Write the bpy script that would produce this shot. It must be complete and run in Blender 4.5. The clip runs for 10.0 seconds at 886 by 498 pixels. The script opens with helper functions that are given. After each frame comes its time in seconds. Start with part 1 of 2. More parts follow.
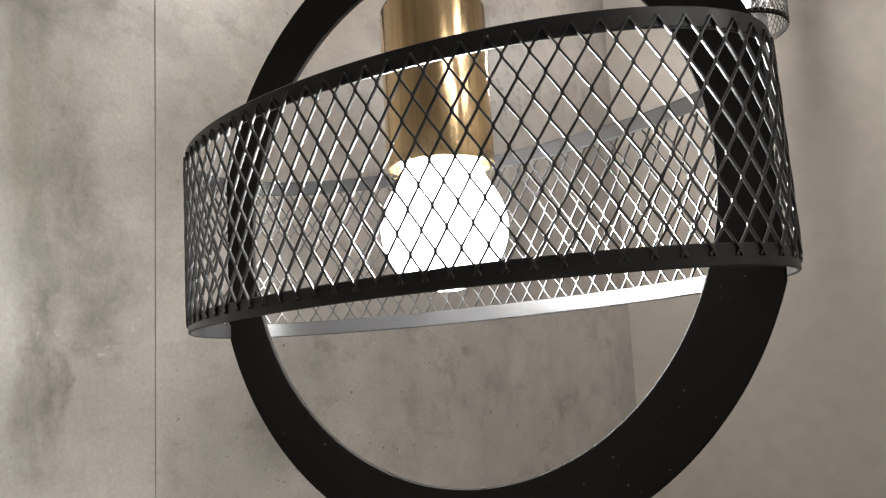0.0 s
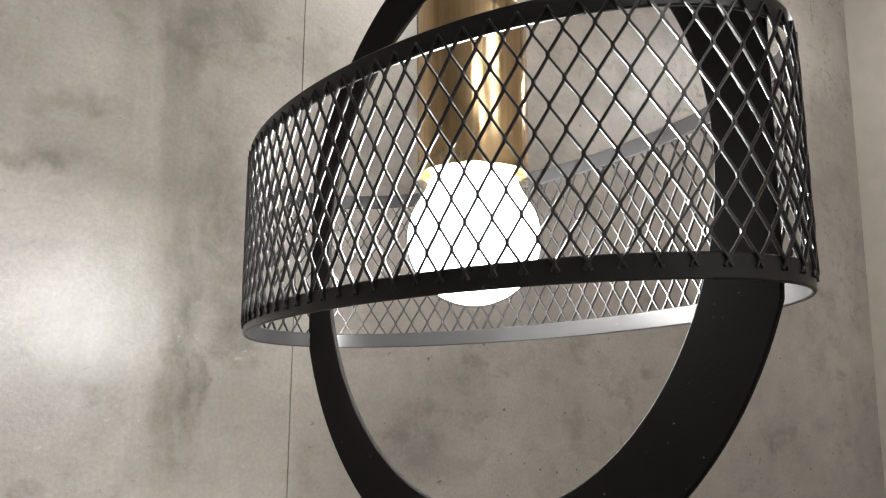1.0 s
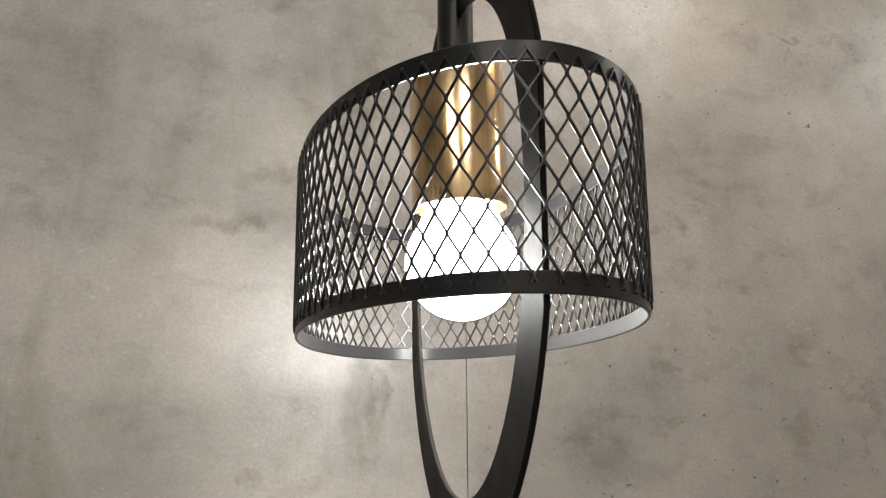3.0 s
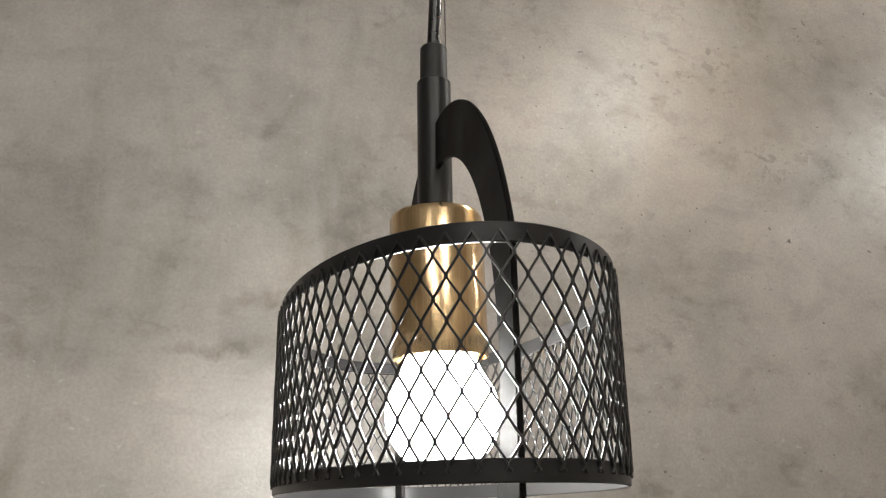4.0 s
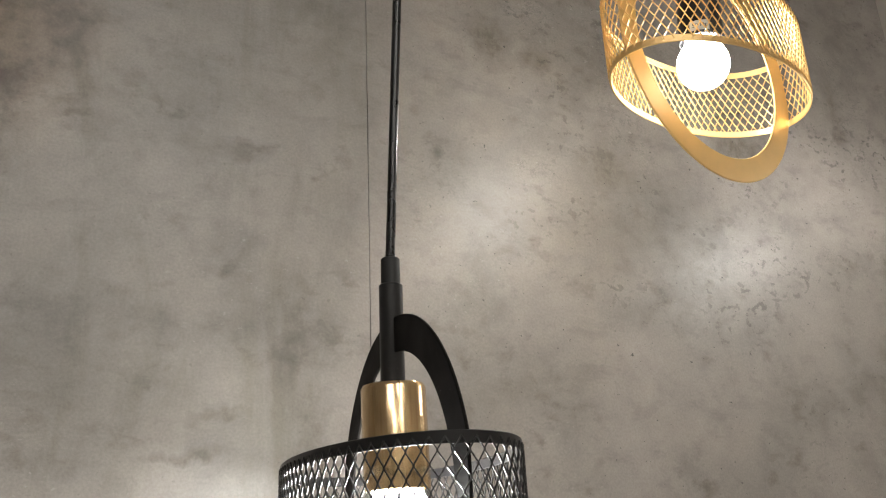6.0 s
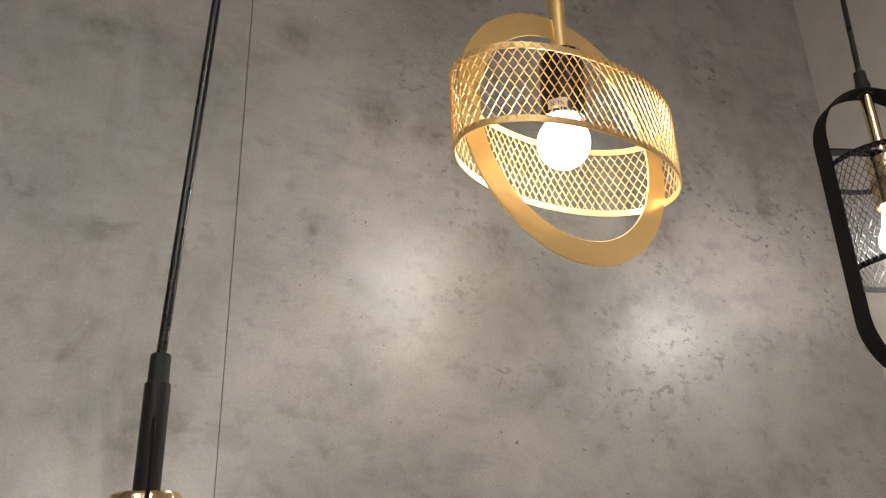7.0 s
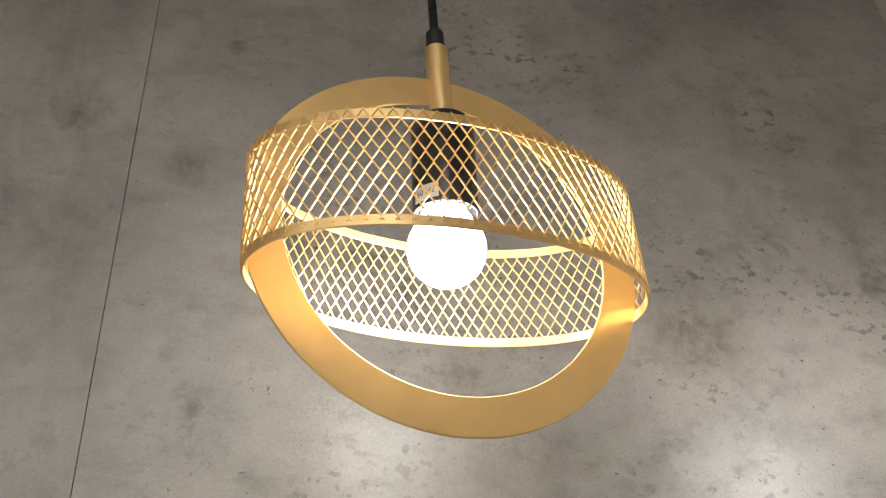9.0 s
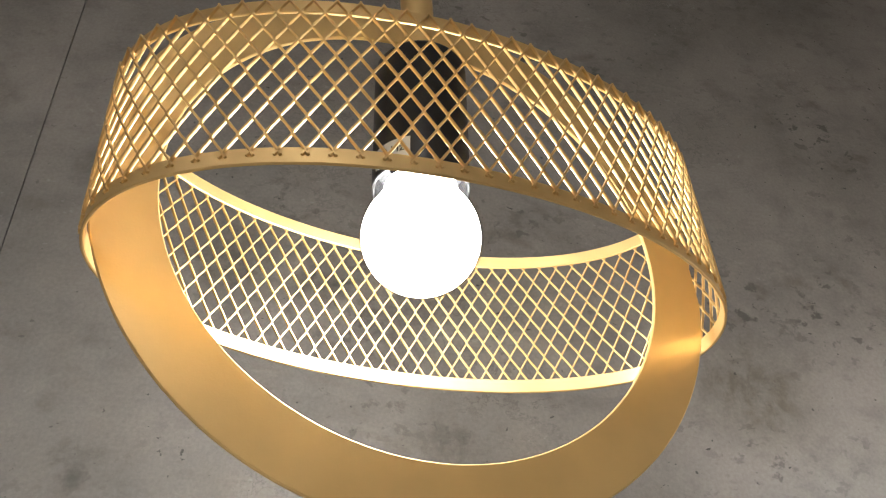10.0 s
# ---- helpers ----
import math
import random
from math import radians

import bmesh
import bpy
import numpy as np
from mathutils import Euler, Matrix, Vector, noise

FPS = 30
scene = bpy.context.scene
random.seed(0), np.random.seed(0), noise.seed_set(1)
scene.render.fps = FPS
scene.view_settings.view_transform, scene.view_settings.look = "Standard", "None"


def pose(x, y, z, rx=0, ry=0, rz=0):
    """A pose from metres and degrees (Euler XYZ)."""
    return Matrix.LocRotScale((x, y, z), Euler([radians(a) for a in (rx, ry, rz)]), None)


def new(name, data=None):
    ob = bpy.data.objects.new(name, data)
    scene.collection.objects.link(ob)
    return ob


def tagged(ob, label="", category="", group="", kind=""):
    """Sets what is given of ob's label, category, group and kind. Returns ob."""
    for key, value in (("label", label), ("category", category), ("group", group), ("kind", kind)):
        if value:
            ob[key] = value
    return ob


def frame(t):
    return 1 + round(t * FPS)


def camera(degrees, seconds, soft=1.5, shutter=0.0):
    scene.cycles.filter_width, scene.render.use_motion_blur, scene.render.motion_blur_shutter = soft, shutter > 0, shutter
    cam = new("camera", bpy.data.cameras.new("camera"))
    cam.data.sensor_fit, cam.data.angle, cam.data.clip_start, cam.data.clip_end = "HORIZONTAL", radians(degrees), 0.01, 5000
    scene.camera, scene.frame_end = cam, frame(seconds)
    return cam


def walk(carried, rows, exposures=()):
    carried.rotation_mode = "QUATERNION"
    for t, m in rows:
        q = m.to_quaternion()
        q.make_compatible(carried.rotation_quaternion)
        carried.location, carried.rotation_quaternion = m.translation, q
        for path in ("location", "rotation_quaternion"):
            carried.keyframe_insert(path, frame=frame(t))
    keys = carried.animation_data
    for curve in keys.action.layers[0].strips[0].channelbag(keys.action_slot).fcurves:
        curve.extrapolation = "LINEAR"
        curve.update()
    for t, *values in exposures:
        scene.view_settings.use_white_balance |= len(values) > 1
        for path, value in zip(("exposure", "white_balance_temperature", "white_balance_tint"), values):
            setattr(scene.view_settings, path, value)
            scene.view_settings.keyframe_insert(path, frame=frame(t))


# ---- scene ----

Z0 = 1.6  # height of the black lamp's ring centre over the floor

# ---- camera and walk ----
cam = camera(56.62, 10.0, soft=1.2)
PATH = [
    (0.0, -0.2418, -0.1438, -0.0539, -58.71, 8.27, 2.98),
    (0.5, -0.2146, -0.1658, -0.0489, -51.03, 8.87, 1.97),
    (1.0, -0.1822, -0.1984, -0.0568, -40.65, 10.02, -0.33),
    (1.5, -0.1413, -0.2446, -0.0645, -30.06, 10.51, -1.70),
    (2.0, -0.1133, -0.2809, -0.0680, -22.56, 9.88, -1.29),
    (2.2, -0.1054, -0.2882, -0.0721, -20.13, 9.85, -0.69),
    (3.3, -0.0769, -0.3047, -0.0537, -13.70, 11.72, 0.41),
    (3.5, -0.0744, -0.3038, -0.0506, -14.27, 13.02, 0.45),
    (4.0, -0.0800, -0.3110, -0.0352, -14.70, 16.68, 0.82),
    (4.5, -0.0978, -0.3330, -0.0089, -14.16, 19.54, 0.79),
    (5.0, -0.1166, -0.3714, -0.0072, -15.32, 20.45, 0.49),
    (5.2, -0.1246, -0.3870, -0.0098, -16.35, 20.58, 0.99),
    (6.3, -0.1811, -0.4840, -0.0059, -26.24, 18.77, 2.16),
    (6.5, -0.1622, -0.5028, -0.0001, -26.69, 18.79, 1.91),
    (7.0, -0.0329, -0.4889, 0.0173, -22.89, 23.16, 1.63),
    (7.5, 0.1016, -0.4861, 0.0396, -15.50, 28.76, 1.36),
    (8.0, 0.1688, -0.4733, 0.0690, -10.94, 31.12, 2.88),
    (8.5, 0.2076, -0.4288, 0.0908, -9.11, 32.02, 3.86),
    (9.0, 0.2300, -0.3650, 0.1254, -8.30, 31.77, 3.27),
    (9.5, 0.2496, -0.2944, 0.1624, -7.50, 33.26, 2.12),
    (10.0, 0.2635, -0.2193, 0.1811, -9.08, 36.71, 2.65),
]
walk(cam, [(t, pose(x, y, z + Z0, 90 + p, r, w)) for t, x, y, z, w, p, r in PATH],
     [(0.0, 0.36, 6280, 10), (1.5, 0.22, 6320, 10), (3.5, 0.36, 6450, 10), (4.4, 0.2, 6450, 10), (5.0, 0.12, 6450, 10), (6.4, 0.2, 6430, 10), (8.0, 0.2, 6400, 10), (9.0, 0.17, 6350, 10), (10.0, -0.3, 6300, 10)])

# ---- light ----
BULB = 102.0      # radiance of the lit bulbs
FILL_PANEL = 10.2      # radiance of the unseen ceiling panels added as fill light
world = bpy.data.worlds.new("world")
scene.world = world
world.use_nodes = True
world.node_tree.nodes["Background"].inputs[0].default_value = (0.9, 0.95, 1.0, 1)
world.node_tree.nodes["Background"].inputs[1].default_value = 0.05


# ---- materials ----
def material(name, base, rough=0.5, metal=0.0, spec=0.5):
    m = bpy.data.materials.new(name)
    m.use_nodes = True
    b = m.node_tree.nodes["Principled BSDF"]
    b.inputs["Base Color"].default_value = (*base, 1)
    b.inputs["Roughness"].default_value = rough
    b.inputs["Metallic"].default_value = metal
    b.inputs["Specular IOR Level"].default_value = spec
    return m, m.node_tree, b


def node(tree, kind, **values):
    n = tree.nodes.new(kind)
    for k, v in values.items():
        n.inputs[k].default_value = v
    return n


def noise_node(tree, scale, detail=4.0, rough=0.55, squeeze=(1, 1, 1), distort=0.0):
    co = tree.nodes.new("ShaderNodeTexCoord")
    mp = tree.nodes.new("ShaderNodeMapping")
    mp.inputs["Scale"].default_value = squeeze
    n = node(tree, "ShaderNodeTexNoise", Scale=scale, Detail=detail, Roughness=rough, Distortion=distort)
    tree.links.new(co.outputs["Object"], mp.inputs["Vector"])
    tree.links.new(mp.outputs["Vector"], n.inputs["Vector"])
    return n


def ramp(tree, src, stops):
    r = tree.nodes.new("ShaderNodeValToRGB")
    e = r.color_ramp.elements
    while len(e) < len(stops):
        e.new(0.5)
    for el, (p, c) in zip(e, stops):
        el.position = p
        el.color = (*c, 1) if len(c) == 3 else c
    tree.links.new(src, r.inputs["Fac"])
    return r.outputs["Color"]


def grey(v):
    return (v, v, v)


def mixed(tree, kind, fac, a, b):
    m = tree.nodes.new("ShaderNodeMix")
    m.data_type, m.blend_type = "RGBA", kind
    m.inputs[0].default_value = 1.0
    for socket, v in ((m.inputs[0], fac), (m.inputs[6], a), (m.inputs[7], b)):
        if isinstance(v, (int, float)):
            socket.default_value = v
        elif isinstance(v, tuple):
            socket.default_value = (*v, 1)
        else:
            tree.links.new(v, socket)
    return m.outputs[2]


def bump(tree, b, height, strength, distance):
    n = node(tree, "ShaderNodeBump", Strength=strength, Distance=distance)
    tree.links.new(height, n.inputs["Height"])
    tree.links.new(n.outputs["Normal"], b.inputs["Normal"])


STAIN = (-0.305, 0.23, Z0 + 0.41)  # a rust-brown patch on the wall
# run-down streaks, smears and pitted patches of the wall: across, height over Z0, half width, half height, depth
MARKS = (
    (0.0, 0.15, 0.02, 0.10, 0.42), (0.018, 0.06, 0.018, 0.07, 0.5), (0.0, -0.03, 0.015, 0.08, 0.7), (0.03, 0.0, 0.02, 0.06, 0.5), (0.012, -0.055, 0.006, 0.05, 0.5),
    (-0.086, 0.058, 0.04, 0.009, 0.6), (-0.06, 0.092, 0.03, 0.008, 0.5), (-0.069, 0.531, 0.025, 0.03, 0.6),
    (0.211, 0.5, 0.035, 0.04, 0.6), (0.27, 0.49, 0.03, 0.02, 0.5), (0.555, 0.42, 0.06, 0.05, 0.6), (0.735, 0.52, 0.02, 0.08, 0.45),
    (0.345, 0.37, 0.04, 0.03, 0.5), (0.02, 0.63, 0.03, 0.04, 0.7), (0.12, 0.58, 0.03, 0.03, 0.55), (0.65, 0.81, 0.11, 0.06, 0.22), (0.29, 0.81, 0.05, 0.04, 0.3))


def concrete_material():
    m, t, b = material("concrete_laminate", (0.3, 0.285, 0.26), 0.42, 0.0, 0.95)
    big = noise_node(t, 4.2, 5, 0.62)
    mid = noise_node(t, 15, 8, 0.66, (1, 1, 1.1), 0.2)
    smear = noise_node(t, 30, 5, 0.6, (0.7, 0.7, 1.5), 0.4)
    streak = noise_node(t, 9, 6, 0.65, (2.0, 2.0, 0.5), 0.5)
    pit = noise_node(t, 90, 4, 0.6, (0.95, 0.95, 1.15), 0.3)
    dot = noise_node(t, 190, 2, 0.5, (0.9, 0.9, 1.2))
    crack = noise_node(t, 30, 7, 0.7, (1, 1, 1.3), 0.3)
    patch = noise_node(t, 8, 4, 0.6)
    patch2 = noise_node(t, 6.3, 4, 0.6, (1.1, 0.9, 1.0), 0.4)
    fine = noise_node(t, 420, 3, 0.6)
    c = ramp(t, big.outputs["Fac"], [(0.3, (0.222, 0.2, 0.18)), (0.68, (0.36, 0.325, 0.294))])
    c = mixed(t, "MULTIPLY", 0.85, c, ramp(t, mid.outputs["Fac"], [(0.30, grey(0.66)), (0.47, grey(0.96)), (0.68, grey(1.12))]))
    c = mixed(t, "MULTIPLY", 0.8, c, ramp(t, smear.outputs["Fac"], [(0.3, grey(0.8)), (0.45, grey(1.0))]))
    blot = noise_node(t, 34, 5, 0.6, (0.85, 0.85, 1.25), 0.2)
    c = mixed(t, "MULTIPLY", 0.75, c, mixed(t, "MIX", ramp(t, patch.outputs["Fac"], [(0.4, grey(0.15)), (0.62, grey(1))]), (1.0, 1.0, 1.0),
                                            ramp(t, blot.outputs["Fac"], [(0.3, (0.5, 0.47, 0.43)), (0.43, grey(1.0))])))
    # run-down stains on the panels left of the joint
    sep = t.nodes.new("ShaderNodeSeparateXYZ")
    co = t.nodes.new("ShaderNodeTexCoord")
    t.links.new(co.outputs["Object"], sep.inputs[0])
    near = ramp(t, sep.outputs["X"], [(0.0, grey(1)), (0.09, grey(0.1))])
    c = mixed(t, "MULTIPLY", 0.6, c, mixed(t, "MIX", near, (1.0, 1.0, 1.0), ramp(t, streak.outputs["Fac"], [(0.3, (0.56, 0.565, 0.48)), (0.5, grey(1.0))])))
    worn = ramp(t, sep.outputs["X"], [(0.08, grey(0.12)), (0.3, grey(1))])
    # fewer pits low on the wall
    sparse = t.nodes.new("ShaderNodeMath")
    sparse.operation = "MULTIPLY"
    sparse.inputs[1].default_value = 0.25
    t.links.new(sep.outputs["Z"], sparse.inputs[0])
    worn = mixed(t, "MULTIPLY", 1.0, worn, ramp(t, sparse.outputs[0], [((Z0 + 0.05) / 4, grey(0.3)), ((Z0 + 0.3) / 4, grey(1))]))
    rust = noise_node(t, 22, 6, 0.65)
    far = node(t, "ShaderNodeVectorMath")
    far.operation = "DISTANCE"
    far.inputs[1].default_value = STAIN
    t.links.new(co.outputs["Object"], far.inputs[0])
    edge = mixed(t, "ADD", 0.12, far.outputs["Value"], rust.outputs["Fac"])
    c = mixed(t, "MULTIPLY", ramp(t, edge, [(0.11, grey(1)), (0.22, grey(0))]), c, ramp(t, rust.outputs["Fac"], [(0.38, (0.26, 0.17, 0.1)), (0.6, (0.78, 0.6, 0.4))]))
    # the marks that stand out singly, with ragged edges and a mottled inside
    wander = noise_node(t, 26, 4, 0.6)
    ragged = mixed(t, "ADD", 0.05, co.outputs["Object"], wander.outputs["Color"])
    mottle = noise_node(t, 75, 6, 0.7, (1.2, 1.2, 0.8), 0.3)
    inside = ramp(t, mottle.outputs["Fac"], [(0.4, grey(0.45)), (0.5, grey(0.7)), (0.6, grey(1))])
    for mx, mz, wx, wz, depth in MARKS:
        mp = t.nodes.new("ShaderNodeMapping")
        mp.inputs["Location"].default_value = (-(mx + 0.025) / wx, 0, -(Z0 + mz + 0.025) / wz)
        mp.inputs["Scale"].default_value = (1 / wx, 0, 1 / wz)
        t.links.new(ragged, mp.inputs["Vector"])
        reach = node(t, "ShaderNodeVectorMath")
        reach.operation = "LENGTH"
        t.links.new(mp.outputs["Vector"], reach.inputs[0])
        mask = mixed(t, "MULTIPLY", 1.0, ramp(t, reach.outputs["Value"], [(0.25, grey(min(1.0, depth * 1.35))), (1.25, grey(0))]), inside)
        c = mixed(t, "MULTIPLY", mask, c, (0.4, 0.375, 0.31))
    lines = mixed(t, "MULTIPLY", 1.0, ramp(t, crack.outputs["Fac"], [(0.47, grey(0)), (0.492, grey(0.7)), (0.512, grey(0))]),
                  ramp(t, patch2.outputs["Fac"], [(0.55, grey(0)), (0.68, grey(1))]))
    lines = mixed(t, "MULTIPLY", 1.0, lines, worn)
    c = mixed(t, "MIX", lines, c, (0.12, 0.112, 0.1))
    spots = mixed(t, "MULTIPLY", 1.0, ramp(t, pit.outputs["Fac"], [(0.575, grey(0)), (0.63, grey(0.85))]),
                  ramp(t, patch.outputs["Fac"], [(0.45, grey(0)), (0.66, grey(1))]))
    spots = mixed(t, "MULTIPLY", 1.0, spots, worn)
    c = mixed(t, "MIX", spots, c, (0.09, 0.083, 0.073))
    few = mixed(t, "MULTIPLY", 1.0, ramp(t, dot.outputs["Fac"], [(0.725, grey(0)), (0.76, grey(0.9))]), ramp(t, sep.outputs["X"], [(0.05, grey(0.3)), (0.2, grey(1))]))
    c = mixed(t, "MIX", few, c, (0.05, 0.045, 0.04))
    pale = mixed(t, "MULTIPLY", 1.0, ramp(t, dot.outputs["Fac"], [(0.24, grey(0.35)), (0.32, grey(0))]),
                 ramp(t, patch2.outputs["Fac"], [(0.5, grey(0)), (0.6, grey(1))]))
    c = mixed(t, "MIX", pale, c, (0.5, 0.485, 0.455))
    c = mixed(t, "MULTIPLY", 0.8, c, ramp(t, fine.outputs["Fac"], [(0.34, grey(0.88)), (0.66, grey(1.1))]))
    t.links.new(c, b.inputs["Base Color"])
    r = ramp(t, mid.outputs["Fac"], [(0.3, grey(0.47)), (0.7, grey(0.4))])
    t.links.new(r, b.inputs["Roughness"])
    h = mixed(t, "MIX", 0.3, mid.outputs["Fac"], fine.outputs["Fac"])
    h = mixed(t, "SUBTRACT", 0.5, h, spots)
    h = mixed(t, "SUBTRACT", 0.4, h, lines)
    bump(t, b, h, 0.3, 0.0014)
    return m


def painted_material(name, base, rough, spec=0.5, grain=900, depth=0.12, metal=0.0, vary=0.12, dust=False):
    m, t, b = material(name, base, rough, metal, spec)
    n = noise_node(t, 35, 4)
    lo, hi = tuple(v * (1 - vary) for v in base), tuple(v * (1 + vary) for v in base)
    c = ramp(t, n.outputs["Fac"], [(0.3, lo), (0.7, hi)])
    if dust:
        d = noise_node(t, 700, 2, 0.4)
        c = mixed(t, "MIX", ramp(t, d.outputs["Fac"], [(0.76, grey(0)), (0.84, grey(0.45))]), c, (0.3, 0.29, 0.28))
    t.links.new(c, b.inputs["Base Color"])
    t.links.new(ramp(t, n.outputs["Fac"], [(0.3, grey(rough * 0.85)), (0.7, grey(min(1, rough * 1.15)))]), b.inputs["Roughness"])
    f = noise_node(t, grain, 2)
    bump(t, b, f.outputs["Fac"], depth, 0.0004)
    return m


def brushed_brass(name="brushed_brass"):
    m, t, b = material(name, (0.76, 0.55, 0.3), 0.24, 1.0)
    n = noise_node(t, 90, 3, 0.6, (10, 10, 0.12))
    t.links.new(ramp(t, n.outputs["Fac"], [(0.3, (0.72, 0.5, 0.27)), (0.7, (0.88, 0.67, 0.39))]), b.inputs["Base Color"])
    t.links.new(ramp(t, n.outputs["Fac"], [(0.3, grey(0.15)), (0.7, grey(0.25))]), b.inputs["Roughness"])
    bump(t, b, n.outputs["Fac"], 0.07, 0.0002)
    return m


def glow(name, color, strength):
    m = bpy.data.materials.new(name)
    m.use_nodes = True
    t = m.node_tree
    t.nodes.clear()
    e = node(t, "ShaderNodeEmission", Strength=strength)
    e.inputs["Color"].default_value = (*color, 1)
    o = t.nodes.new("ShaderNodeOutputMaterial")
    t.links.new(e.outputs[0], o.inputs["Surface"])
    return m


CONCRETE = concrete_material()
PLASTER = painted_material("beige_plaster", (0.43, 0.39, 0.345), 0.75, 0.3, 300, 0.2, 0, 0.06)
PALE_WALL = painted_material("pale_wall_paint", (0.5, 0.475, 0.44), 0.8, 0.3, 300, 0.2)
CEIL = painted_material("ceiling_paint", (0.7, 0.7, 0.68), 0.9, 0.2, 200, 0.1, 0, 0.04)
FLOOR = painted_material("grey_floor", (0.42, 0.41, 0.39), 0.5, 0.4, 120, 0.1)
GROOVE = painted_material("dark_groove", (0.16, 0.148, 0.135), 0.9)
BLACK = painted_material("black_powder_coat", (0.0125, 0.0112, 0.0106), 0.58, 0.05, 1500, 0.1, dust=True)
WIRE = painted_material("black_wire_enamel", (0.011, 0.0105, 0.0105), 0.33, 0.7, 1500, 0.1)
BAND = painted_material("black_band_enamel", (0.017, 0.0165, 0.0168), 0.34, 0.35, 1500, 0.1, dust=True)
GOLD = painted_material("satin_gold_coat", (0.86, 0.585, 0.24), 0.39, 0.8, 1500, 0.08, 0.57, 0.05)
BRASS = brushed_brass()
SOCKET = painted_material("black_phenolic", (0.012, 0.011, 0.012), 0.35)
RUBBER = painted_material("black_rubber", (0.012, 0.012, 0.012), 0.55)
CABLE = painted_material("black_pvc", (0.008, 0.008, 0.008), 0.28, 0.5, 800, 0.03)
GLOW = glow("lit_bulb", (1.0, 0.965, 0.915), BULB * 0.86)
GLOW_FAR = glow("lit_bulb_dim", (1.0, 0.965, 0.915), BULB * 0.68)
GLOW_NEAR = glow("lit_bulb_bright", (1.0, 0.965, 0.915), BULB * 1.33)
FILL_GLOW = glow("fill_diffuser", (1.0, 0.96, 0.9), FILL_PANEL)
LABEL = painted_material("white_paper_label", (0.62, 0.62, 0.6), 0.6)
INK = painted_material("grey_ink", (0.08, 0.08, 0.08), 0.6)
WHITE = painted_material("white_trim", (0.75, 0.75, 0.73), 0.5)


def clear_material(name, shine_at_rim):
    """Thin clear plastic or glass: see-through, with a gloss that grows towards the rim."""
    m = bpy.data.materials.new(name)
    m.use_nodes = True
    t = m.node_tree
    t.nodes.clear()
    see, shine = node(t, "ShaderNodeBsdfTransparent"), node(t, "ShaderNodeBsdfGlossy", Roughness=0.04)
    see.inputs["Color"].default_value = (0.95, 0.965, 0.965, 1)
    rim, mix, out = node(t, "ShaderNodeLayerWeight", Blend=0.5), node(t, "ShaderNodeMixShader"), node(t, "ShaderNodeOutputMaterial")
    t.links.new(ramp(t, rim.outputs["Facing"], [(0.0, grey(0.02)), (0.6, grey(0.05)), (1.0, grey(shine_at_rim))]), mix.inputs[0])
    t.links.new(see.outputs[0], mix.inputs[1])
    t.links.new(shine.outputs[0], mix.inputs[2])
    t.links.new(mix.outputs[0], out.inputs["Surface"])
    return m


CLEAR = clear_material("clear_plastic", 0.4)


# ---- building helpers ----
def part(name, bm, mat, parent=None, label="", smooth=False):
    me = bpy.data.meshes.new(name)
    bm.normal_update()
    bm.to_mesh(me)
    bm.free()
    me.materials.append(mat)
    if smooth:
        for p in me.polygons:
            p.use_smooth = True
        me.set_sharp_from_angle(angle=radians(40))
    ob = new(name, me)
    if parent is not None:
        ob.parent = parent
    if label:
        tagged(ob, label)
    return ob


def raw(name, verts, faces, mat, parent=None, label="", smooth=False):
    me = bpy.data.meshes.new(name)
    me.from_pydata(verts, [], faces)
    me.validate()
    me.materials.append(mat)
    if smooth:
        for p in me.polygons:
            p.use_smooth = True
        me.set_sharp_from_angle(angle=radians(40))
    ob = new(name, me)
    if parent is not None:
        ob.parent = parent
    if label:
        tagged(ob, label)
    return ob


def box(lo, hi, bevel=0.0, bm=None):
    own = bm is None
    bm = bmesh.new() if own else bm
    r = bmesh.ops.create_cube(bm, size=1.0)
    for v in r["verts"]:
        v.co = [l + (c + 0.5) * (h - l) for c, l, h in zip(v.co, lo, hi)]
    if bevel and own:
        bmesh.ops.bevel(bm, geom=bm.edges[:], offset=bevel, segments=2, affect="EDGES", profile=0.7)
    return bm


def lathe(name, profile, mat, parent, label="", n=64, centre=(0, 0)):
    """A turned shape from (radius, z) pairs; a radius of 0 closes the end."""
    verts, faces = [], []
    for r, z in profile:
        for i in range(n):
            a = 2 * math.pi * i / n
            verts.append((centre[0] + r * math.cos(a), centre[1] + r * math.sin(a), z))
    for k in range(len(profile) - 1):
        for i in range(n):
            j = (i + 1) % n
            faces.append((k * n + i, k * n + j, (k + 1) * n + j, (k + 1) * n + i))
    ob = raw(name, verts, faces, mat, parent, label, True)
    bm = bmesh.new()
    bm.from_mesh(ob.data)
    bmesh.ops.remove_doubles(bm, verts=bm.verts, dist=1e-6)
    bmesh.ops.recalc_face_normals(bm, faces=bm.faces)
    bm.to_mesh(ob.data)
    bm.free()
    return ob


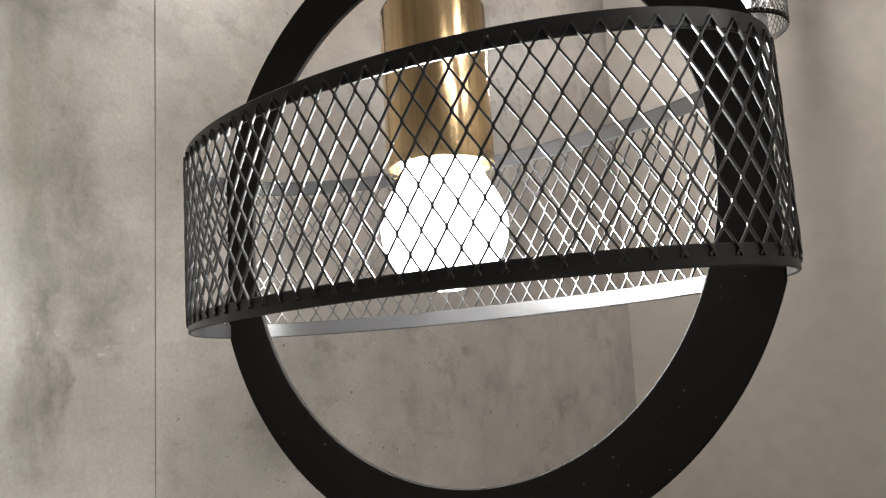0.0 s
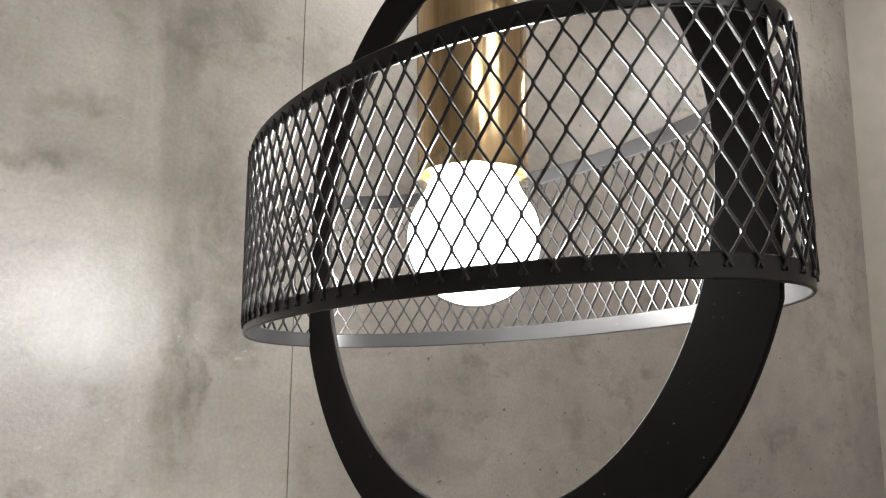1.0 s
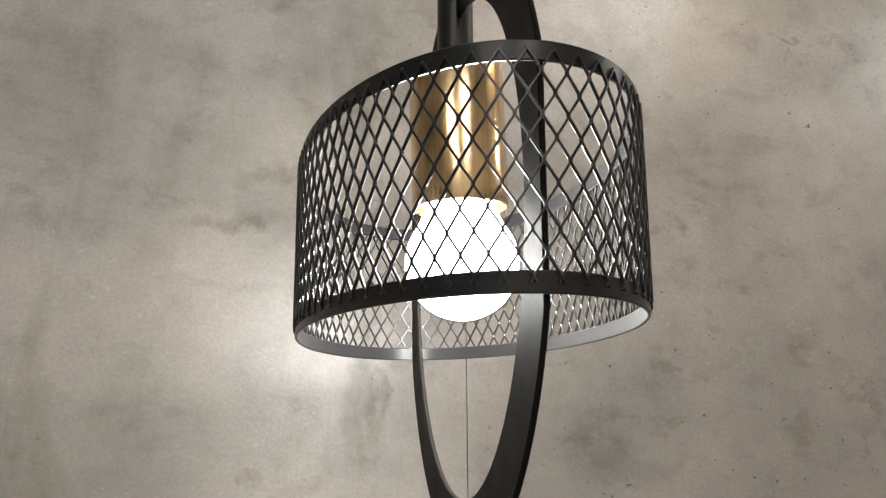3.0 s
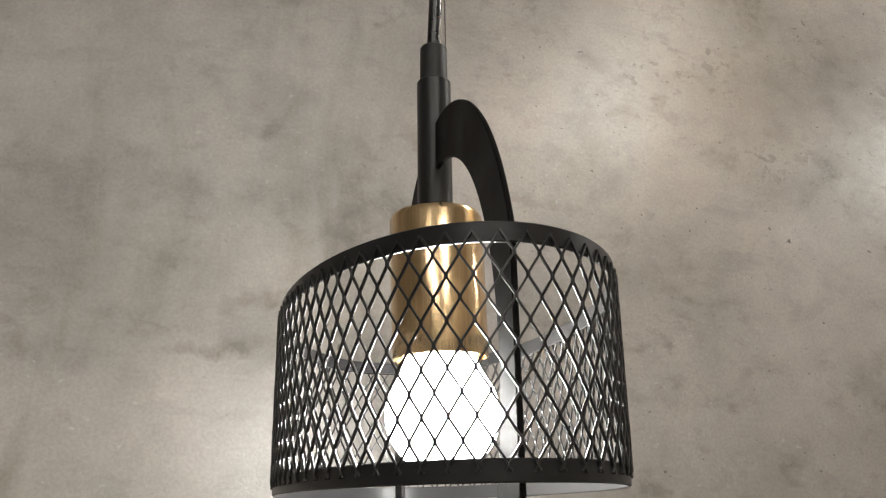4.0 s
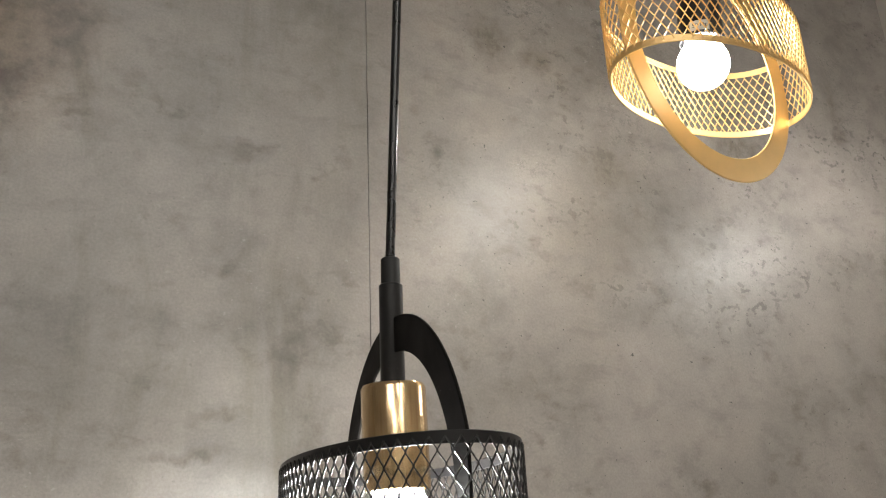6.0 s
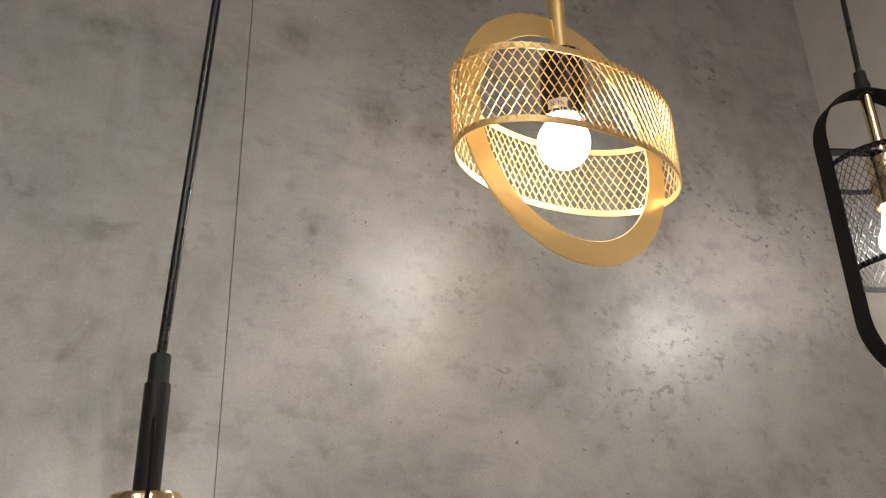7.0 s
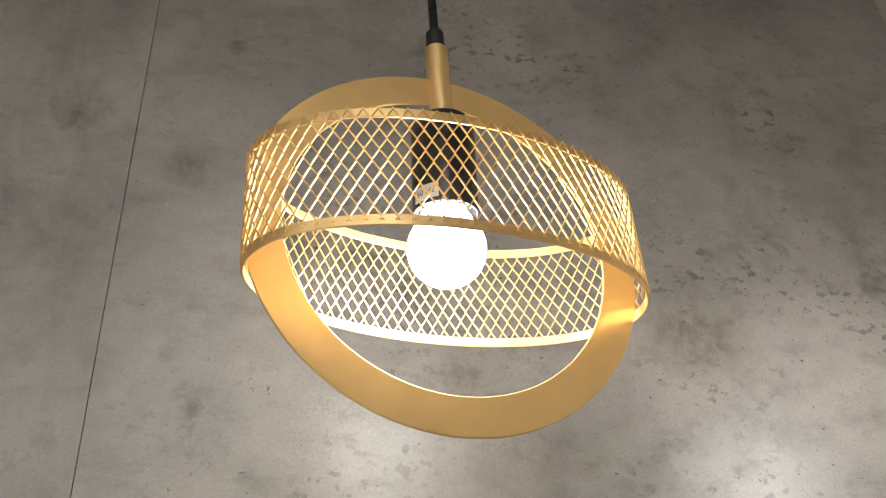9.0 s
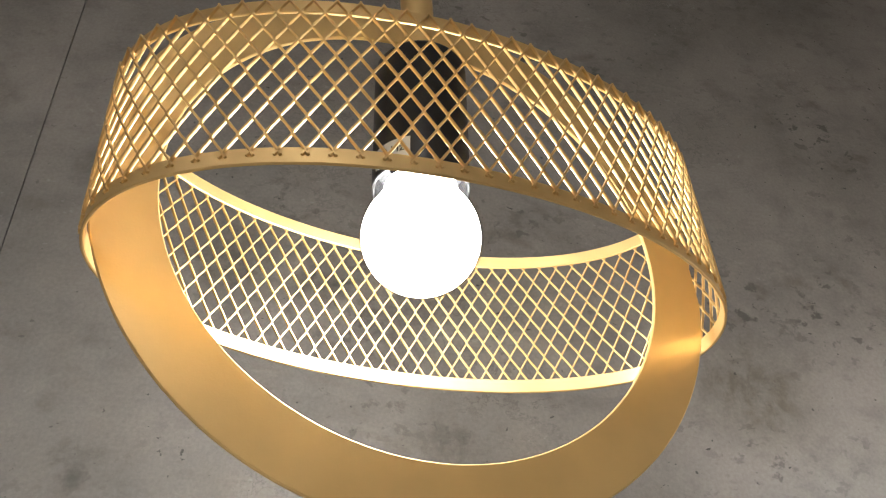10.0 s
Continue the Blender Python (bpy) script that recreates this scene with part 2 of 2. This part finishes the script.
def sweep(name, points, radius, mat, parent, label="", n=14):
    """A round cord through points."""
    verts, faces = [], []
    pts = [Vector(p) for p in points]
    for k, p in enumerate(pts):
        d = (pts[min(k + 1, len(pts) - 1)] - pts[max(k - 1, 0)]).normalized()
        u = d.orthogonal().normalized() if k == 0 else (u - d * u.dot(d)).normalized()
        w = d.cross(u)
        for i in range(n):
            a = 2 * math.pi * i / n
            verts.append(p + radius * (math.cos(a) * u + math.sin(a) * w))
    for k in range(len(pts) - 1):
        for i in range(n):
            j = (i + 1) % n
            faces.append((k * n + i, k * n + j, (k + 1) * n + j, (k + 1) * n + i))
    faces += [tuple(range(n))[::-1], tuple(range((len(pts) - 1) * n, len(pts) * n))]
    return raw(name, verts, faces, mat, parent, label, True)


def loop_band(name, outline, z0, z1, thick, mat, parent, label=""):
    """A thin hoop round a closed outline of (point, outward normal)."""
    verts, faces = [], []
    n, e = len(outline), thick * 0.3
    ring = [(0, z0 + e), (0, z1 - e), (-e, z1), (-thick + e, z1), (-thick, z1 - e), (-thick, z0 + e), (-thick + e, z0), (-e, z0)]
    for (x, y), (nx, ny) in outline:
        verts += [(x + nx * o, y + ny * o, z) for o, z in ring]
    k = len(ring)
    for i in range(n):
        j = (i + 1) % n
        for a in range(k):
            b = (a + 1) % k
            faces.append((i * k + a, j * k + a, j * k + b, i * k + b))
    return raw(name, verts, faces, mat, parent, label, True)


def oval_outline(a, b, count, grow=0.0, shift=0.0, full=2.0):
    """Points at even steps of arc along an oval, with outward normals; full: 2 is an ellipse, more is boxier."""
    fine = 4000
    ts = [2 * math.pi * (i + 0.5) / fine for i in range(fine + 1)]
    pts = [(a * math.copysign(abs(math.cos(t)) ** (2 / full), math.cos(t)), b * math.copysign(abs(math.sin(t)) ** (2 / full), math.sin(t))) for t in ts]
    arc = [0.0]
    for (x0, y0), (x1, y1) in zip(pts, pts[1:]):
        arc.append(arc[-1] + math.hypot(x1 - x0, y1 - y0))
    out, k = [], 0
    for i in range(count):
        s = arc[-1] * (i + shift) / count
        while arc[k + 1] < s:
            k += 1
        f = (s - arc[k]) / (arc[k + 1] - arc[k])
        x, y = (p + (q - p) * f for p, q in zip(pts[k], pts[k + 1]))
        nx, ny = (math.copysign((abs(v) / r) ** (full - 1) / r, v) for v, r in ((x, a), (y, b)))
        d = math.hypot(nx, ny)
        nx, ny = nx / d, ny / d
        out.append(((x + nx * grow, y + ny * grow), (nx, ny)))
    return out


SECTION = ((1, -0.55), (1, 0.55), (0.6, 1), (-0.6, 1), (-1, 0.55), (-1, -0.55), (-0.6, -1), (0.6, -1))
JOG = 0.00032      # half the height of the joined bit at a node


def expanded_mesh(name, outline, z0, z1, rows, wide, deep, mat, parent, label="", swell=1.3):
    """Expanded metal: zigzag strands that meet at nodes; outline holds two points for each diamond."""
    n = len(outline)
    verts, faces = [], []

    def at(i, k):
        (x, y), (nx, ny) = outline[i % n]
        return Vector((x, y, z0 + (z1 - z0) * k / rows)), Vector((nx, ny, 0))

    def strand(p, q, np_, nq, out, w, ends=False):
        base = len(verts)
        d = (q - p).normalized()
        for c, m in ((p, np_), (q, nq)):
            s = d.cross(m).normalized() * (w / 2)
            o = m * (deep / 2)
            c = c + m * out
            verts.extend(c + s * u + o * v for u, v in SECTION)
        for a in range(8):
            b = (a + 1) % 8
            faces.append((base + a, base + b, base + 8 + b, base + 8 + a))
        if ends:
            faces.append(tuple(range(base + 8, base + 16)))

    for k in range(rows):
        for i in range(n):
            if (i + k) % 2:
                continue
            for s in (1, -1):
                (p, m), (q, o) = at(i, k), at(i + s, k + 1)
                p, q = p + Vector((0, 0, JOG)), q - Vector((0, 0, JOG))
                e = (q - p) * 0.05
                strand(p - e, q + e, m, o, 0.0 if s > 0 else 0.00008, wide)
    for i in range(n):  # the joined bit at each node
        for k in range(rows + 1):
            if (i + k) % 2 == 0:
                p, m = at(i, k)
                h = Vector((0, 0, JOG + wide * 0.7))
                lo, hi = (-0.1 if k == 0 else 1.0), (-0.1 if k == rows else 1.0)
                strand(p - h * lo, p + h * hi, m, m, 0.00006, wide * swell)
        if i % 2 == 0:  # the legs left below the last node, where the sheet was cut
            (p, m), drop = at(i, 0), (z1 - z0) / rows * 0.24
            for s in (1, -1):
                side = (at(i + s, 0)[0] - p) * 0.24
                strand(p, p + side - Vector((0, 0, drop)), m, m, 0.00002 * s - deep * 0.15, wide * 1.15, True)
    return raw(name, verts, faces, mat, parent, label)


def flat_ring(name, ro, rv, width, thick, mat, parent, label="", cut=None, n=240):
    """An upright flat hoop in the plane of x and z, with softened edges; cut = (low, high, reach): its outer edge is trimmed to
    that reach between those heights, where it sits inside the drum."""
    verts, faces = [], []
    e = thick * 0.25
    k = 8
    for i in range(n):
        a = 2 * math.pi * i / n
        ca, sa = math.cos(a), math.sin(a)
        trim = 0.0
        if cut and cut[0] < rv * sa < cut[1]:
            trim = min(max(0.0, ro - cut[2] / max(abs(ca), 1e-3)), width * 0.8)
        sec = [(trim, -thick / 2 + e), (trim, thick / 2 - e), (trim + e, thick / 2), (width - e, thick / 2), (width, thick / 2 - e), (width, -thick / 2 + e), (width - e, -thick / 2), (trim + e, -thick / 2)]
        verts += [((ro - w) * ca, y, (rv - w) * sa) for w, y in sec]
    for i in range(n):
        j = (i + 1) % n
        for s in range(k):
            r = (s + 1) % k
            faces.append((i * k + s, j * k + s, j * k + r, i * k + r))
    return raw(name, verts, faces, mat, parent, label, True)


def bulb_glass(parent, z, r):
    """The clear outer globe round the lit inside of a bulb."""
    prof = [(r * math.cos(a), z + r * math.sin(a)) for a in (-math.pi / 2 + math.pi * 0.7 * i / 24 for i in range(25))]
    return lathe("bulb_glass", [(0, z - r)] + prof[1:], CLEAR, parent, "clear outer globe of the bulb", 48)


def bulb_parts(parent, centre, z, r=0.0225, top=0.018, neck=0.0142, mat=GLOW):
    """A lit globe bulb: a globe that narrows into its neck, and the clear lip round it."""
    prof = [(0, -r)]
    for i in range(1, 20):
        a = -math.pi / 2 + math.pi * 0.70 * i / 19
        prof.append((r * math.cos(a), r * math.sin(a)))
    rn, zn = prof[-1]
    for i in range(1, 6):
        f = i / 5
        prof.append((rn + (neck - rn) * math.sin(f * math.pi / 2), zn + (top - z - zn) * f))
    bulb = lathe("light_bulb", [(q * 0.985, z + h * (0.985 if h < 0 else 1)) for q, h in prof], mat, parent, "lit frosted globe light bulb", 48, centre)
    return bulb


# ---- the setting ----
WALL_Y, CORNER_X = 0.2311, 0.8861
ROOM_W, ROOM_S, CEIL_Z = -2.6, -3.4, 2.95


def setting():
    wall = tagged(part("wall_back", box((ROOM_W - 0.1, WALL_Y + 0.012, 0), (CORNER_X + 0.1, WALL_Y + 0.13, CEIL_Z)), GROOVE), "showroom wall clad in grey concrete-look panels", "wall", kind="structure")
    step = 0.8171
    x = CORNER_X
    while x > ROOM_W:
        lo = max(x - step, ROOM_W)
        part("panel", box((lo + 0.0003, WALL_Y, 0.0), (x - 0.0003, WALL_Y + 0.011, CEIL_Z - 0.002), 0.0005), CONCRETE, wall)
        x -= step
    side = part("wall_east", box((CORNER_X, ROOM_S, 0), (CORNER_X + 0.1, WALL_Y + 0.012, CEIL_Z)), PLASTER)
    tagged(side, "plain beige plastered side wall", "wall", kind="structure")
    tagged(part("wall_west", box((ROOM_W - 0.1, ROOM_S, 0), (ROOM_W, WALL_Y + 0.012, CEIL_Z)), PALE_WALL), "plain pale painted wall", "wall", kind="structure")
    tagged(part("wall_south", box((ROOM_W - 0.1, ROOM_S - 0.1, 0), (CORNER_X + 0.1, ROOM_S, CEIL_Z)), PALE_WALL), "plain pale painted wall", "wall", kind="structure")
    tagged(part("floor", box((ROOM_W - 0.1, ROOM_S - 0.1, -0.1), (CORNER_X + 0.1, WALL_Y + 0.13, 0)), FLOOR), "grey showroom floor", "floor", kind="structure")
    tagged(part("ceiling", box((ROOM_W - 0.1, ROOM_S - 0.1, CEIL_Z), (CORNER_X + 0.1, WALL_Y + 0.13, CEIL_Z + 0.1)), CEIL), "white painted ceiling", "ceiling", kind="structure")


# an added panel, never in view, that brightens the wall and the lamps
def fill_panel(x, y, w=0.6, d=0.6):
    e = tagged(new("unseen_fill_light"), "added fill light, an unseen square lit ceiling panel with a white frame", "ceiling light", "ceiling light panels")
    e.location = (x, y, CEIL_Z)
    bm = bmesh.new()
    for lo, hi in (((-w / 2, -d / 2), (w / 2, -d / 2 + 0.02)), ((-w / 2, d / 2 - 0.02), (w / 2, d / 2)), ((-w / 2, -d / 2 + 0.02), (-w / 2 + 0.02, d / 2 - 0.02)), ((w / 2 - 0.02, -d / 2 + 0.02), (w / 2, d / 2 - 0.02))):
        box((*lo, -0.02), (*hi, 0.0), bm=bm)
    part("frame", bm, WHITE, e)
    part("diffuser", box((-w / 2 + 0.02, -d / 2 + 0.02, -0.014), (w / 2 - 0.02, d / 2 - 0.02, -0.004)), FILL_GLOW, e)
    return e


setting()
# four made-up fill panels, placed out of view to even out the light
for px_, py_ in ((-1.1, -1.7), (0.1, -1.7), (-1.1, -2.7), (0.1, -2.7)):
    fill_panel(px_, py_)

# ---- the pendant lamps ----
DRUM_A, DRUM_B, DRUM_T, DRUM_U = 0.1116, 0.0595, 0.0335, -0.0348
DRUM_P = 2.03
RING_H, RING_V, RING_W = 0.1156, 0.1146, 0.0212
HOLDER_R = 0.0190


def drum(parent, mat, tilt, deep, wide, a, b, rise, count, shift, tip):
    """The oval shade of expanded metal between two hoops."""
    high = DRUM_T + rise
    shade = expanded_mesh("mesh_shade", oval_outline(a, b, 2 * count, deep * 0.3, 2 * shift, DRUM_P), DRUM_U + 0.0042, high - tip, 10, wide, deep, WIRE if mat is BLACK else mat, parent, "oval drum of expanded metal mesh", 1.65 if mat is BLACK else 1.3)
    shade.matrix_basis = tilt
    hoop = oval_outline(a, b, 200, full=DRUM_P)
    loop_band("top_band", hoop, high - 0.006, high, 0.0012, BAND if mat is BLACK else mat, shade)
    loop_band("bottom_band", hoop, DRUM_U, DRUM_U + 0.006, 0.0012, BAND if mat is BLACK else mat, shade)
    return shade


def holder_profile(bottom, top):
    r = HOLDER_R
    return [(0, top), (r - 0.004, top), (r - 0.0012, top - 0.0008), (r, top - 0.003), (r, bottom + 0.0004), (r - 0.0004, bottom), (r - 0.0012, bottom), (r - 0.0014, bottom + 0.01), (0.0125, bottom + 0.012)]


def lip(parent, centre, z):
    """Clear retaining lip round the bulb's neck."""
    return lathe("clear_lip", [(0.0176, z + 0.003), (0.0187, z - 0.0015), (0.0186, z - 0.006), (0.0174, z - 0.0088), (0.0166, z - 0.0088), (0.0177, z - 0.006), (0.0178, z - 0.0015), (0.0168, z + 0.003)], CLEAR, parent, "clear lip under the socket", 48, centre)


def cord(parent, start, lean, height, sag):
    pts = []
    for i in range(25):
        f = i / 24
        pts.append((start[0] + lean[0] * f * height / 0.35 + sag[0] * math.sin(f * math.pi), start[1] + lean[1] * f * height / 0.35 + sag[1] * math.sin(f * math.pi), start[2] + height * f))
    return sweep("cable", pts, 0.003, CABLE, parent, "glossy black cable")


def oval_lamp(place, basis, label, main, holder, stem_top, sleeve_top, holder_b, holder_t, bulb, tilt, cable_lean, holder_lean=None, wide=0.001, deep=0.0009, swell=(1, 1), weave=(75, 0.4, 0.0026), rise=0.0):
    lamp = tagged(new("pendant_lamp"), label, "pendant lamp", "pendant lamps")
    lamp.matrix_basis = Matrix.Translation(place) @ basis
    drum(lamp, main, tilt, deep, wide, DRUM_A * swell[0], DRUM_B * swell[1], rise, *weave)
    flat_ring("ring", RING_H, RING_V, RING_W, 0.0018, main, lamp, "flat upright metal ring", (DRUM_U - 0.001, DRUM_T + 0.001, DRUM_A * swell[0] - 0.0015))
    r = 0.0073
    lathe("stem", [(0, holder_t - 0.001), (r, holder_t - 0.001), (r, stem_top - 0.0008), (r - 0.0008, stem_top), (0, stem_top)], BAND if main is BLACK else main, lamp, "", 40)
    q = 0.0060
    lathe("cable_sleeve", [(0, stem_top - 0.001), (q, stem_top - 0.001), (q * 0.97, sleeve_top - 0.0008), (q * 0.85, sleeve_top), (0, sleeve_top)], RUBBER, lamp, "black cable sleeve", 32)
    hold = lathe("lamp_holder", holder_profile(holder_b, holder_t), holder, lamp, "", 72)
    if holder_lean is not None:
        hold.matrix_basis = holder_lean
    lip(hold, (0, 0), holder_b)
    bulb_parts(hold, (0, 0), bulb, mat=GLOW_NEAR if main is BLACK else GLOW)
    bulb_glass(hold, bulb, 0.0231)
    inv = basis.to_3x3().inverted()
    lean = inv @ Vector((*cable_lean, 0))
    up = inv @ Vector((0, 0, 1))
    top = CEIL_Z - place[2] - sleeve_top
    cord(lamp, (0, 0, sleeve_top - 0.002), (lean.x + up.x * 0.35, lean.y + up.y * 0.35), top + 0.01, (0.0, 0.0))
    return lamp, hold


def shear_tilt(along, across, yaw=0.0):
    return pose(0, 0, 0, math.degrees(across), -math.degrees(along), math.degrees(yaw))


def lean_about(z, x, y):
    """A small lean that pivots at height z and shifts the bulb by x, y."""
    return Matrix.Translation((0, 0, z)) @ pose(0, 0, 0, math.degrees(y / 0.085), -math.degrees(x / 0.085), 0) @ Matrix.Translation((0, 0, -z))


oval_lamp((0, 0, Z0), pose(0, 0, 0, 0, 0, -93.4), "black pendant lamp with oval mesh drum and brass holder", BLACK, BRASS,
          0.1365, 0.1534, 0.0161, 0.0759, -0.0055, pose(0.0012, -0.0017, 0) @ shear_tilt(0.0205, -0.003, 0.0147), (0.0145, -0.0082), lean_about(0.0759, -0.001, 0.0022), 0.00064, 0.001)
gold, gold_holder = oval_lamp((0.3044, 0.0127, Z0 + 0.3705), pose(0, 0, 0, 0, 0, 12.2) @ shear_tilt(0.0163, 0.0115), "gold pendant lamp with oval mesh drum and flat ring", GOLD, SOCKET,
          0.1416, 0.1560, 0.0165, 0.080, -0.0046, pose(0.0022, 0.0022, 0) @ shear_tilt(0, 0, 0.0569), (-0.0012, 0.0091), lean_about(0.080, -0.0011, 0.0064), 0.00073, 0.0012, (1.037, 1.064), (77, 0.1, 0.0002), 0.0012)


def loop_lamp(place, yaw):
    """The black lamp with a bent strap loop round a mesh cylinder."""
    lamp = tagged(new("pendant_lamp"), "black pendant lamp with strap loop and mesh cylinder", "pendant lamp", "pendant lamps")
    lamp.matrix_basis = Matrix.Translation(place) @ pose(0, 0, 0, 0, 0, yaw)
    half, top, bottom = 0.065, -0.006, -0.325
    path = []
    for i in range(96):  # a stadium: two half rounds joined by straight sides
        a = 2 * math.pi * (i + 0.5) / 96
        nx, nz = math.cos(a), math.sin(a)
        zc = top - half if nz >= 0 else bottom + half
        path.append((half * nx, zc + half * nz, nx, nz))
    verts, faces, w, th = [], [], 0.0116, 0.0016
    for x, z, nx, nz in path:
        for o, y in ((0, -w), (0, w), (-th, w), (-th, -w)):
            verts.append((x + nx * o, y, z + nz * o))
    n = len(path)
    for i in range(n):
        j = (i + 1) % n
        for a in range(4):
            b = (a + 1) % 4
            faces.append((i * 4 + a, j * 4 + a, j * 4 + b, i * 4 + b))
    raw("strap_loop", verts, faces, BLACK, lamp, "bent black metal strap", True)
    r, zt, zb = 0.059, -0.093, -0.213
    shade = expanded_mesh("mesh_shade", oval_outline(r, r, 104, 0.0002), zb + 0.004, zt - 0.002, 20, 0.0007, 0.0009, WIRE, lamp, "cylinder of expanded metal mesh")
    hoop = oval_outline(r, r, 96, -0.0005)
    loop_band("top_band", hoop, zt - 0.006, zt, 0.0012, BLACK, shade)
    loop_band("bottom_band", hoop, zb, zb + 0.006, 0.0012, BLACK, shade)
    part("cross_bar", box((-0.0634, -0.006, -0.081), (0.0634, 0.006, -0.079)), BLACK, lamp)
    lathe("stem", [(0, -0.09), (0.0062, -0.09), (0.0062, -0.004), (0, -0.004)], BRASS, lamp, "brass stem", 32)
    lathe("cable_sleeve", [(0, -0.008), (0.0082, -0.008), (0.0078, 0.004), (0.0066, 0.008), (0.0062, 0.02), (0, 0.02)], RUBBER, lamp, "black cable sleeve", 32)
    hold = lathe("lamp_holder", [(0, -0.083), (0.010, -0.083), (0.0165, -0.088), (0.0172, -0.140), (0.0160, -0.141), (0.015, -0.13), (0.012, -0.128)], BRASS, lamp, "brass lamp holder", 48)
    bulb_parts(hold, (0, 0), -0.178, 0.0225, -0.137, 0.012, GLOW_FAR)
    cord(lamp, (0, 0, 0.018), (0.0, 0.0), CEIL_Z - place[2] - 0.01, (0.012, 0.0))
    return lamp


loop_lamp((0.690, 0.019, Z0 + 0.513), -17)


def socket_label():
    """The printed label on the gold lamp's socket."""
    z0, z1, a0, a1 = 0.0192, 0.0284, -172, -122
    arc = [(math.cos(radians(a0 + (a1 - a0) * i / 10)), math.sin(radians(a0 + (a1 - a0) * i / 10))) for i in range(11)]
    k, verts, faces = len(arc), [], []
    for r in (HOLDER_R + 0.0001, HOLDER_R + 0.0003):
        verts += [(c * r, s_ * r, z) for z in (z0, z1) for c, s_ in arc]
    for i in range(k - 1):
        faces += [(2 * k + i, 2 * k + i + 1, 3 * k + i + 1, 3 * k + i), (i, k + i, k + i + 1, i + 1), (i, i + 1, 2 * k + i + 1, 2 * k + i), (k + i, 3 * k + i, 3 * k + i + 1, k + i + 1)]
    sticker = raw("paper_label", verts, faces, LABEL, gold_holder, "small white printed label", True)
    curve = bpy.data.curves.new("print", "FONT")
    curve.body, curve.size, curve.extrude = "50 Hz", 0.0052, 0.00005
    curve.align_x, curve.align_y = "CENTER", "CENTER"
    flat = bpy.data.objects.new("print", curve)
    me = bpy.data.meshes.new_from_object(flat)
    bpy.data.objects.remove(flat)
    r = HOLDER_R + 0.0004
    mid = radians((a0 + a1) / 2)
    for v in me.vertices:
        a = mid + v.co.x / r
        v.co = ((r + v.co.z) * math.cos(a), (r + v.co.z) * math.sin(a), (z0 + z1) / 2 + v.co.y)
    me.materials.append(INK)
    new("print", me).parent = sticker


socket_label()
